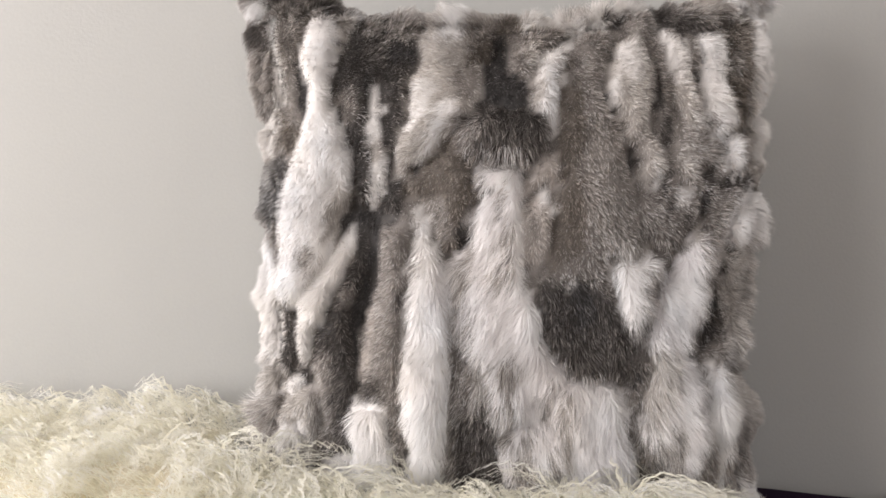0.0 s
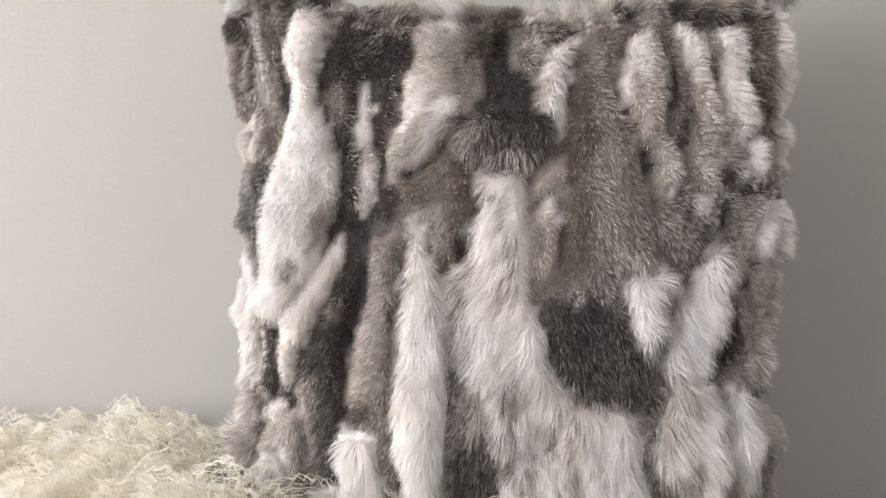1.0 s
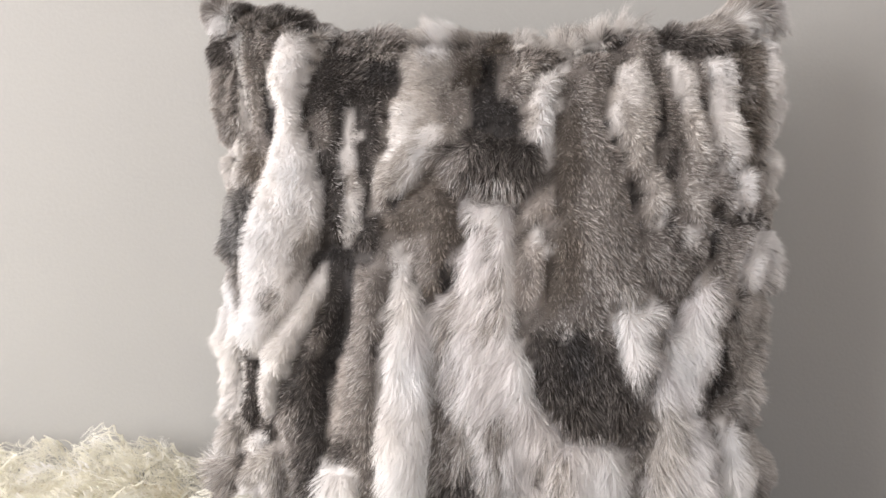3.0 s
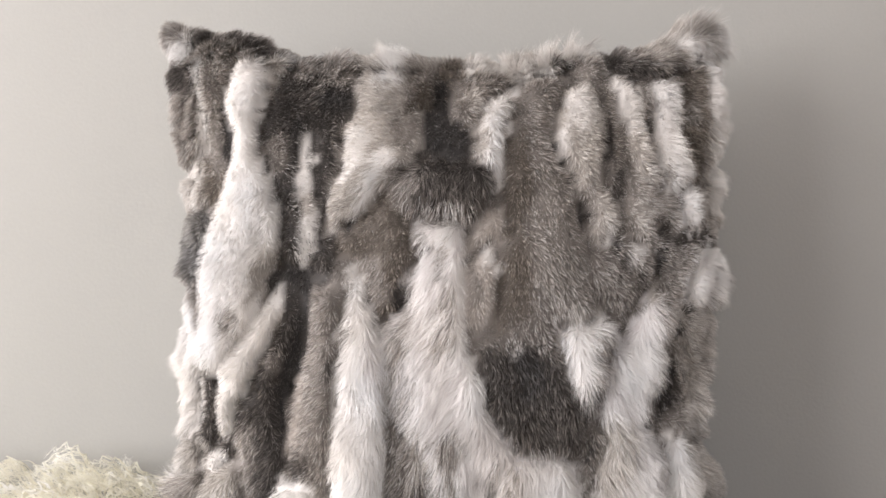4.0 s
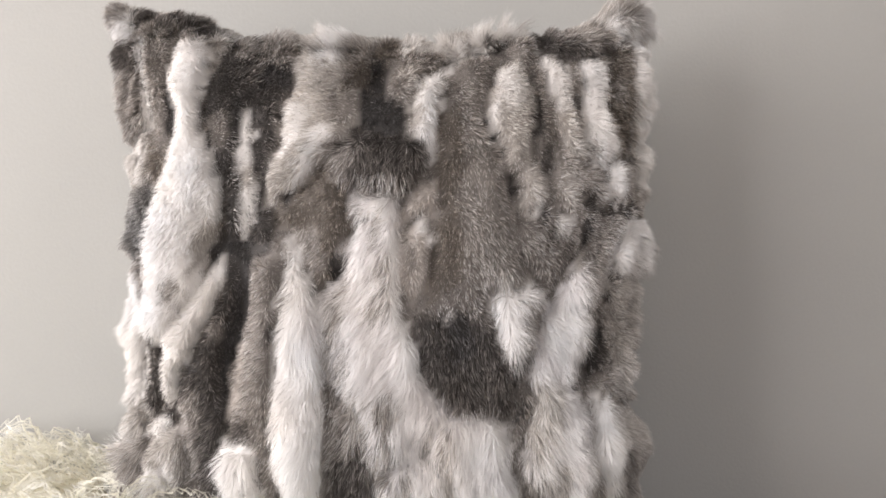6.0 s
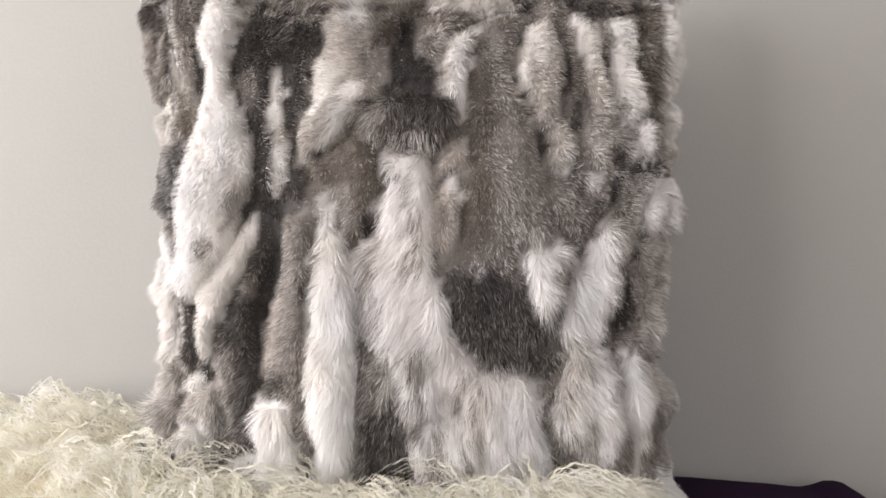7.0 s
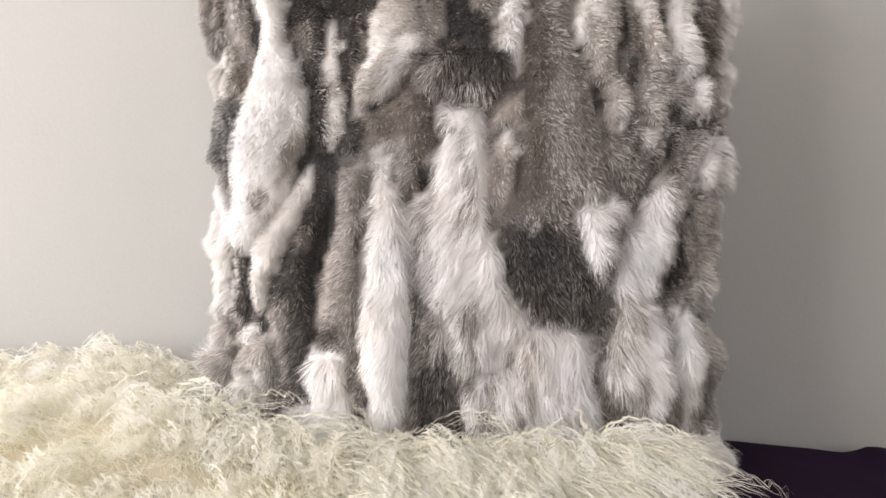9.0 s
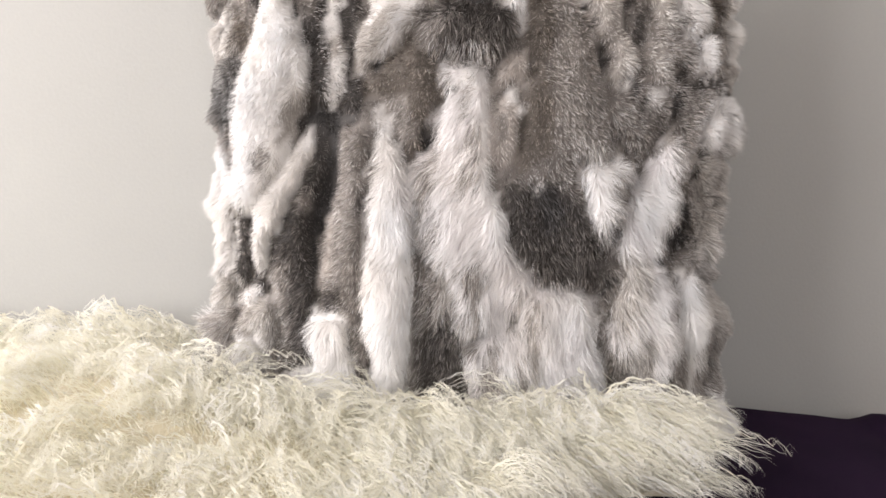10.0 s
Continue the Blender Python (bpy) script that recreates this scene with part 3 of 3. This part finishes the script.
# which pelt lies where, on a 1 mm sheet
GU, GV = np.meshgrid(np.arange(-300, 301), np.arange(-40, 581), indexing="ij")
wu = GU + 2.6 * field(GU, GV, 14, 1) + 1.8 * field(GU, GV, 5, 2)
wv = GV + 3.2 * field(GU, GV, 16, 3) + 2.0 * field(GU, GV, 5, 4) + 6.0 * field(GU, GV * 0.2, 4, 30) + 4.0 * field(GU, GV * 0.3, 9, 31)
OWNER = np.zeros(GU.shape, dtype=int)
SEWN = np.zeros(GU.shape, dtype=int)
for number, (_, _, _, _, line, sewn) in enumerate(PELTS):
    inside = np.zeros(GU.shape, dtype=bool)
    for (xa, ya), (xb, yb) in zip(line, np.roll(line, -1, axis=0)):
        if ya != yb:
            inside ^= ((ya > wv) != (yb > wv)) & (wu < (xb - xa) * (wv - ya) / (yb - ya) + xa)
    OWNER[inside] = number
    if sewn:
        SEWN[inside] = number


def blur(a, r):
    """Three box blurs of radius r."""
    for _ in range(3):
        for axis in (0, 1):
            p = np.cumsum(np.pad(a, [(r + 1, r) if q == axis else (0, 0) for q in (0, 1)], mode="edge"), axis=axis)
            hi = np.take(p, np.arange(2 * r + 1, p.shape[axis]), axis=axis)
            lo = np.take(p, np.arange(0, p.shape[axis] - 2 * r - 1), axis=axis)
            a = (hi - lo) / (2 * r + 1)
    return a


KIND = np.array([list(PIGMENT).index(p[0]) for p in PELTS])[OWNER]
SEAM = np.zeros(GU.shape)
SEAM[1:] += SEWN[1:] != SEWN[:-1]
SEAM[:, 1:] += SEWN[:, 1:] != SEWN[:, :-1]
SEAM = np.clip(blur(np.minimum(SEAM, 1.0), 3) * 4.0, 0, 1)
PUFF = blur(np.array([p[3] for p in PELTS], dtype=float)[OWNER], 5)
LIE = np.array([p[1] for p in PELTS], dtype=float)[OWNER]
LIE_X, LIE_Y = blur(np.sin(np.radians(LIE)), 6), blur(-np.cos(np.radians(LIE)), 6)
LENGTH = blur(np.array([p[2] for p in PELTS], dtype=float)[OWNER], 3)


def cell(u, v):
    return np.clip(np.rint(u * 1000).astype(int) + 300, 0, 600), np.clip(np.rint(v * 1000).astype(int) + 40, 0, 620)


def skin(s, t, side):
    """A point of the cushion's skin; s across, t up, both -1..1; side -1 front, 1 back."""
    up = np.maximum(t, 0)
    ear = np.where(s > 0, np.abs(s) ** 3.2, np.abs(s) ** 2.6) * np.abs(t) ** 6
    u = np.where(s > 0, 0.231 + 0.009 * np.tanh(t * 4), 0.239) * s + np.where(s > 0, np.where(t > 0, 0.002, -0.006), np.where(t > 0, -0.017, -0.010)) * ear
    v = 0.242 + np.where(t > 0, 0.244, 0.238) * t + ear * np.where(t > 0, np.where(s > 0, 0.054, 0.043), -0.004) - 0.012 * np.abs(s) ** 14 * up ** 6
    u = u + np.where(t < 0, np.where(s > 0, 0.024, -0.032) * ear, 0) + np.where(s > 0, 0.013 * np.abs(s) ** 8 * np.exp(-((t + 0.58) / 0.1) ** 2), 0) + np.where((s > 0) & (t < 0), 0.008 * s ** 4 * np.abs(t) ** 2, 0) + 0.006 * np.where(s > 0, 1, 0) * np.abs(s) ** 3 * up ** 1.5
    v = v + (0.015 * np.exp(-((u - 0.112) / 0.024) ** 2) + 0.008 * np.exp(-((u + 0.03) / 0.03) ** 2)) * up ** 8
    loose = 1 + 0.020 * field(u, v, 0.035, 15) + 0.012 * field(u, v, 0.014, 16)
    u, v = u * loose, 0.242 + (v - 0.242) * loose
    thick = ((1 - np.abs(s) ** 2.4) * (1 - np.abs(t) ** 2.4)).clip(0) ** 0.5 + 0.30 * ear * ((1 - np.abs(s) ** 14) * (1 - np.abs(t) ** 14)).clip(0) ** 0.5
    full = (thick * 8).clip(0, 1)
    i, j = cell(u, v)
    ridge = (1.9 * PUFF[i, j] - 13.0 * SEAM[i, j] + 6.0 * field(u, v * 0.35, 0.03, 5) + 2.5 * field(u, v * 0.6, 0.012, 6)) * 0.001
    w = side * (thick * np.where(side < 0, 0.070, 0.080)) + side * ridge * (0.25 * full + thick).clip(0, 0.8) + 0.004 * side * full
    return np.stack([u, w, v], axis=-1)


def skin_normal(s, t, side):
    e = 0.012
    a = skin(np.minimum(s + e, 1), t, side) - skin(np.maximum(s - e, -1), t, side)
    b = skin(s, np.minimum(t + e, 1), side) - skin(s, np.maximum(t - e, -1), side)
    return unit(np.cross(a, b)) * np.where(side < 0, 1, -1)[:, None]


def cushion_body():
    bm = bmesh.new()
    layer = bm.verts.layers.float_color.new("pigment")
    a = np.sin(np.linspace(-1, 1, 91) * math.pi / 2)
    s, t = [q.ravel() for q in np.meshgrid(a, a, indexing="ij")]
    tips = np.array([q[0] for q in PIGMENT.values()])
    for sd in (-1, 1):
        co = skin(s, t, np.full(s.shape, sd))
        i, j = cell(co[:, 0], co[:, 2])
        colour = tips[KIND[i, j]]
        vs = []
        for p, c in zip(co, colour):
            vt = bm.verts.new(p)
            vt[layer] = (*c, 1)
            vs.append(vt)
        for i in range(90):
            for j in range(90):
                q = (vs[i * 91 + j], vs[(i + 1) * 91 + j], vs[(i + 1) * 91 + j + 1], vs[i * 91 + j + 1])
                bm.faces.new(q if sd < 0 else q[::-1]).smooth = True
    part("cushion_body", bm, FUR, cushion, "sewn pelt covering of the cushion")


cushion_body()


def cushion_fur(count_front, count_back):
    n = count_front + count_back
    s, t = np.sin(rng.uniform(-1, 1, n) * math.pi / 2), np.sin(rng.uniform(-1, 1, n) * math.pi / 2)
    side = np.where(np.arange(n) < count_front, -1, 1)
    keep = (side < 0) | (np.abs(s) > 0.8) | (t > 0.8)
    s, t, side = s[keep], t[keep], side[keep]
    n = len(s)
    root = skin(s, t, side)
    nor = skin_normal(s, t, side)
    u, v = root[:, 0], root[:, 2]
    i, j = cell(u, v)
    # lie of the hair, turned by broad and fine swirls
    turn = 0.36 * field(u, v, 0.025, 7) + 0.42 * field(u, v, 0.009, 8) + rng.normal(0, 0.2, n)
    gx, gz = LIE_X[i, j], LIE_Y[i, j]
    gx, gz = gx * np.cos(turn) - gz * np.sin(turn), gx * np.sin(turn) + gz * np.cos(turn)
    lie = np.stack([gx, np.zeros(n), gz], axis=-1)
    lie = unit(lie - nor * np.sum(lie * nor, axis=-1, keepdims=True))
    size = LENGTH[i, j] * 0.001 * rng.uniform(0.6, 1.1, n) * np.where(LENGTH[i, j] < 23, 0.40, 0.70) * (1 - 0.42 * SEAM[i, j]) * (1 + 0.22 * field(u, v, 0.015, 9) + 0.25 * field(u, v, 0.032, 17)) * (1 + 0.2 * (np.abs(s) * np.abs(t)) ** 6 + 0.8 * (np.maximum(np.abs(s), np.abs(t)) > 0.93) * (1 + field(u, v, 0.012, 19)))
    # the pelt whose pigment this hair carries, read where the hair lies
    far = root + lie * (size * 0.68 + rng.normal(0, 1, n) * np.where(LENGTH[i, j] > 25, 0.004, 0.002))[:, None]
    far[:, 0] *= 1 + 0.075 * np.abs(s) ** 6
    far[:, 2] += 0.020 * np.maximum(t, 0) ** 8
    # colours run into each other within a pelt and stop at its seams
    blend = 0.0009 + 0.0013 * (1 - SEAM[i, j])
    ci, cj = cell(far[:, 0] + rng.normal(0, 1, n) * blend, far[:, 2] + rng.normal(0, 1, n) * blend * 1.4)
    owner, kind = OWNER[ci, cj], KIND[ci, cj]
    # short fur stands, long fur lies down
    lift = (1.25 + 0.25 * (LENGTH[i, j] < 23) - 0.75 * (LENGTH[i, j] - 16) / 14 + 0.3 * field(u, v, 0.018, 10) + rng.normal(0, 0.15, n)).clip(0.35, 1.9)[:, None]
    start = unit(nor * lift + lie * 0.5)
    end = unit(lie + nor * 0.55 * lift + rng.normal(0, 0.13, (n, 3)))
    k = 4
    pts = np.empty((n, k, 3))
    pts[:, 0] = root - nor * 0.001
    for q in range(1, k):
        f = (q - 0.5) / (k - 1)
        pts[:, q] = pts[:, q - 1] + unit(start * (1 - f) + end * f) * (size / (k - 1))[:, None]
    # hairs gather into tufts
    grid = 0.006
    cu, cv = np.floor(u / grid), np.floor(v / (grid * 1.6))
    hashed = (cu * 73856093 + cv * 19349663).astype(np.int64) % 100003
    jit = np.random.default_rng(5).uniform(-0.3, 0.3, (100003, 2))
    tuft = np.stack([(cu + 0.5 + jit[hashed, 0]) * grid, (cv + 0.5 + jit[hashed, 1]) * grid * 1.6], axis=-1)
    pull = (np.where(LENGTH[i, j] < 23, 0.14, 0.2) + 0.25 * field(u, v, 0.03, 12)).clip(0, 0.6)
    for q in range(1, k):
        f = pull * (q / (k - 1)) ** 1.5
        pts[:, q, 0] += (tuft[:, 0] - u) * f
        pts[:, q, 2] += (tuft[:, 1] - v) * f
    roots = np.array([q[0] for q in PIGMENT.values()])[kind]
    tips = np.array([q[1] for q in PIGMENT.values()])[kind]
    spread = np.array([q[2] for q in PIGMENT.values()])[kind]
    vary = (np.exp(rng.normal(0, 1, n) * spread * 0.7) * (1 + np.where(spread < 0.07, 0.08, 0.11 + 0.28 * spread) * field(u, v * 0.28, 0.0075, 13) + (0.05 + 0.15 * spread) * field(u, v * 0.6, 0.028, 18)))[:, None]
    # hairs stick together in wisps; in flecked fur some wisps end in a pale band
    across, down = u * np.cos(turn) + v * np.sin(turn), v * np.cos(turn) - u * np.sin(turn)
    wisp = (np.floor(across / 0.0016) * 92837111 + np.floor(down / 0.0030) * 689287499).astype(np.int64) % 100003
    luck = np.random.default_rng(6).random(100003)[wisp]
    pale = np.where(spread > 0.25, np.where(luck < 0.3, 1.85, 0.48 + 0.53 * luck), 1 + 1.3 * spread * (luck - 0.5))[:, None]
    tips, roots = tips * pale, roots * (0.5 + 0.5 * pale)
    roots, tips = (roots * vary).clip(0.01, 0.88), (tips * vary * (1 + 0.5 * spread[:, None] * rng.normal(0, 1, (n, 1)))).clip(0.012, 0.9)
    warm = 1 + field(u, v, 0.05, 14)[:, None] * np.array([0.015, 0.0, -0.02])
    roots, tips = roots * warm, tips * warm
    facing = unit(nor + rng.normal(0, 1, (n, 3)) * np.where(spread > 0.15, 0.45, 0.25)[:, None])
    width = rng.uniform(0.00030, 0.00057, n)
    for number in np.unique(owner):
        m = owner == number
        if m.sum() > 40:
            fewer = pts[m] if PELTS[number][2] >= 23 else pts[m][:, (0, 2, 3)]
            strands("fur_pelt", fewer, width[m], facing[m], roots[m], tips[m], FUR, cushion, PIGMENT[PELTS[number][0]][3], "stuff")


cushion_fur(440000, 90000)


# ---- the sheepskin ----
def hide_height(x, y):
    """Top of the hide over the seat."""
    x, y = np.asarray(x, dtype=float), np.asarray(y, dtype=float)
    left = 1 / (1 + np.exp((x + 0.155) / 0.042))
    back = 1 / (1 + np.exp(-(y - 0.60) / 0.05))
    z = 0.406 + 0.077 * left * (0.35 + 0.65 * back) + 0.028 * np.exp(-((y - 0.58) / 0.04) ** 2)
    return z + (0.011 * field(x, y, 0.085, 20) + 0.004 * field(x, y, 0.04, 21)) * (1 / (1 + np.exp((x - 0.2) / 0.03)))


def hide_front(x):
    """The hide's front edge."""
    return 0.545 - 0.30 / (1 + np.exp((np.asarray(x) - 0.0) / 0.05)) + 0.012 * field(x, 0, 0.05, 22)


def sheepskin(locks):
    rug = tagged(new("sheepskin"), "cream long-haired curly sheepskin spread over the purple seat", "sheepskin")
    bm = bmesh.new()
    xs = np.linspace(-1.0, 0.22, 100)
    rows = []
    for x in xs:
        ys = np.linspace(float(hide_front(x)), 0.765 if x < -0.22 else 0.70, 34)
        edge = np.minimum(1, np.minimum(np.arange(34), np.arange(33, -1, -1)) / 3) * min(1, (0.22 - x) / 0.02)
        zs = 0.404 + (hide_height(x, ys) - 0.404) * edge
        rows.append([bm.verts.new((x, y, z)) for y, z in zip(ys, zs)])
    for a, b in zip(rows, rows[1:]):
        for j in range(33):
            bm.faces.new((a[j], b[j], b[j + 1], a[j + 1])).smooth = True
    made = bmesh.ops.extrude_face_region(bm, geom=list(bm.faces))["geom"]
    for q in made:
        if isinstance(q, bmesh.types.BMVert):
            q.co.z = 0.4025
    bmesh.ops.recalc_face_normals(bm, faces=list(bm.faces))
    part("hide", bm, HIDE, rug, "cream leather hide under the wool")

    r = np.random.default_rng(21)
    x = np.concatenate([r.uniform(-0.62, 0.22, locks), r.uniform(-0.05, 0.22, locks // 3)])
    front = hide_front(x)
    y = front + (np.where(x < -0.2, 0.765, 0.665) - front) * r.uniform(0, 1, len(x))
    # a few stray locks stand up against the cushion
    stray = 110
    x, y = np.append(x, r.uniform(-0.19, 0.2, stray)), np.append(y, r.uniform(0.575, 0.605, stray))
    wild = np.arange(len(x)) >= len(x) - stray
    wild |= r.random(len(x)) < 0.02
    under = (np.abs(x - 0.065) < 0.235) & (y > 0.645)
    x, y, wild = x[~under], y[~under], wild[~under]
    n = len(x)
    z = np.where(y < hide_front(x) + 0.012, 0.404, hide_height(x, y))
    right = 1 / (1 + np.exp(-(x - 0.15) / 0.04))
    # locks flow forwards, and outwards at the end
    ang = np.radians(-90) * (1 - right) + np.radians(-38) * right + (0.9 - 0.2 * right) * field(x, y, 0.07, 23) + r.normal(0, 0.38, n) * (1 - 0.3 * right) + (r.random(n) < 0.3) * r.normal(0, 1.0, n) * (1 - 0.6 * right) + wild * r.normal(0, 1.2, n)
    flow = np.stack([np.cos(ang), np.sin(ang), np.zeros(n)], axis=-1)
    size = r.uniform(0.045, 0.09, n) * (1 + 0.10 * right) * np.where(y > 0.70, 0.85, 1.0)
    size = size * (1 + 0.4 * wild)
    rise = (r.uniform(0.75, 1.25, n) * (1 - 0.28 * right) * (1 + 0.7 * wild))[:, None]
    k = 14
    up = np.array([0, 0, 1.0])
    core = np.empty((n, k, 3))
    core[:, 0] = np.stack([x, y, z], axis=-1)
    for q in range(1, k):
        f = (q - 0.5) / (k - 1)
        d = unit(flow * (0.35 + 0.9 * f) + up * (rise * (1 - 1.75 * f)))
        core[:, q] = core[:, q - 1] + d * (size / (k - 1))[:, None]
    cross = unit(np.cross(flow, up))

    def layer(pick, per_lock, k, reach, spread_m, narrowing, period, sway, jitter, thin, lift):
        """Hairs along the picked locks, over the share reach of their length: k points each, a curl every period metres."""
        n = len(pick)
        m, own = n * per_lock, np.repeat(np.arange(n), per_lock)
        along = np.linspace(0, 1, k)
        at = along * reach * (core.shape[1] - 1)
        lo = np.minimum(at.astype(int), core.shape[1] - 2)
        fr = (at - lo)[None, :, None]
        path = core[pick][:, lo] * (1 - fr) + core[pick][:, lo + 1] * fr
        path[:, :, 2] += lift * along[None, :] ** 0.5
        waves = size[pick] * reach / period * r.uniform(0.75, 1.25, n)
        swing = r.uniform(0.6, 1.4, n) * sway * (1 + 0.25 * right[pick])
        spread = r.normal(0, spread_m, (m, 3))
        spread[:, 2] *= 0.5
        lines = path[own] + spread[:, None, :] * (1 - narrowing * along ** 0.6)[None, :, None]
        ph = r.uniform(0, 6.28, n)[own] + r.normal(0, jitter, m)
        sw = (swing[own] * r.uniform(0.7, 1.3, m))[:, None] * (0.2 + along[None, :] ** 0.6)
        a = ph[:, None] + 6.283 * (waves[own] * r.uniform(0.94, 1.06, m))[:, None] * along[None, :]
        lines = lines + cross[pick][own][:, None, :] * (np.sin(a) * sw)[:, :, None]
        lines = lines + up * (np.cos(a * 0.93) * sw * 0.75)[:, :, None] + flow[pick][own][:, None, :] * (np.cos(a) * sw * 0.4)[:, :, None]
        floor_z = np.where(lines[:, :, 0] > 0.215, 0.398, 0.408)
        lines[:, :, 2] = np.maximum(lines[:, :, 2], floor_z + r.uniform(0, 0.004, m)[:, None])
        lines[:, :, 1] = np.minimum(lines[:, :, 1], 0.79)
        # hairs stay in front of the cushion
        inside = np.abs(lines[:, :, 0] - 0.065) < 0.225
        lines[:, :, 1] = np.where(inside, np.minimum(lines[:, :, 1], 0.625 + 0.25 * np.maximum(0, 0.45 - lines[:, :, 2])), lines[:, :, 1])
        tone = np.exp(r.normal(0, 0.09, n))[own][:, None] * np.exp(r.normal(0, 0.05, m))[:, None]
        root_col = (np.array([0.885, 0.855, 0.72]) * tone).clip(0, 0.92)
        tip_col = (np.array([0.94, 0.928, 0.85]) * tone).clip(0, 0.95)
        facing = unit(np.array([0, -0.75, 0.65]) + r.normal(0, 0.16, (m, 3)))
        width = r.uniform(0.7, 1.3, m) * thin
        zone = np.floor((x[pick][own] + 0.62) / 0.1).astype(int)
        return lines, width, facing, root_col, tip_col, zone

    every = np.arange(n)
    crinkled = np.nonzero(r.random(n) < 0.25)[0]
    curled = np.nonzero((r.random(n) < 0.45) | wild)[0]
    for name, what, data in (
            ("wool_fleece", "soft cream wool", layer(every, 8, 12, 0.85, 0.0055, 0.2, 0.018, 0.0023, 1.2, 0.00062, -0.003)),
            ("crinkled_wool", "crinkled cream wool", layer(crinkled, 6, 26, 0.9, 0.0014, 0.2, 0.0115, 0.0026, 0.25, 0.0005, 0.002)),
            ("wool_curl", "loose curled wool strands", layer(curled, 4, 32, 1.0, 0.0005, 0.2, 0.0125, 0.0034, 0.06, 0.00065, 0.008))):
        lines, width, facing, root_col, tip_col, zone = data
        for q in np.unique(zone):
            w = zone == q
            strands(name, lines[w], width[w], facing[w], root_col[w], tip_col[w], WOOL, rug, what, "stuff", taper=2.5)


sheepskin(3300)
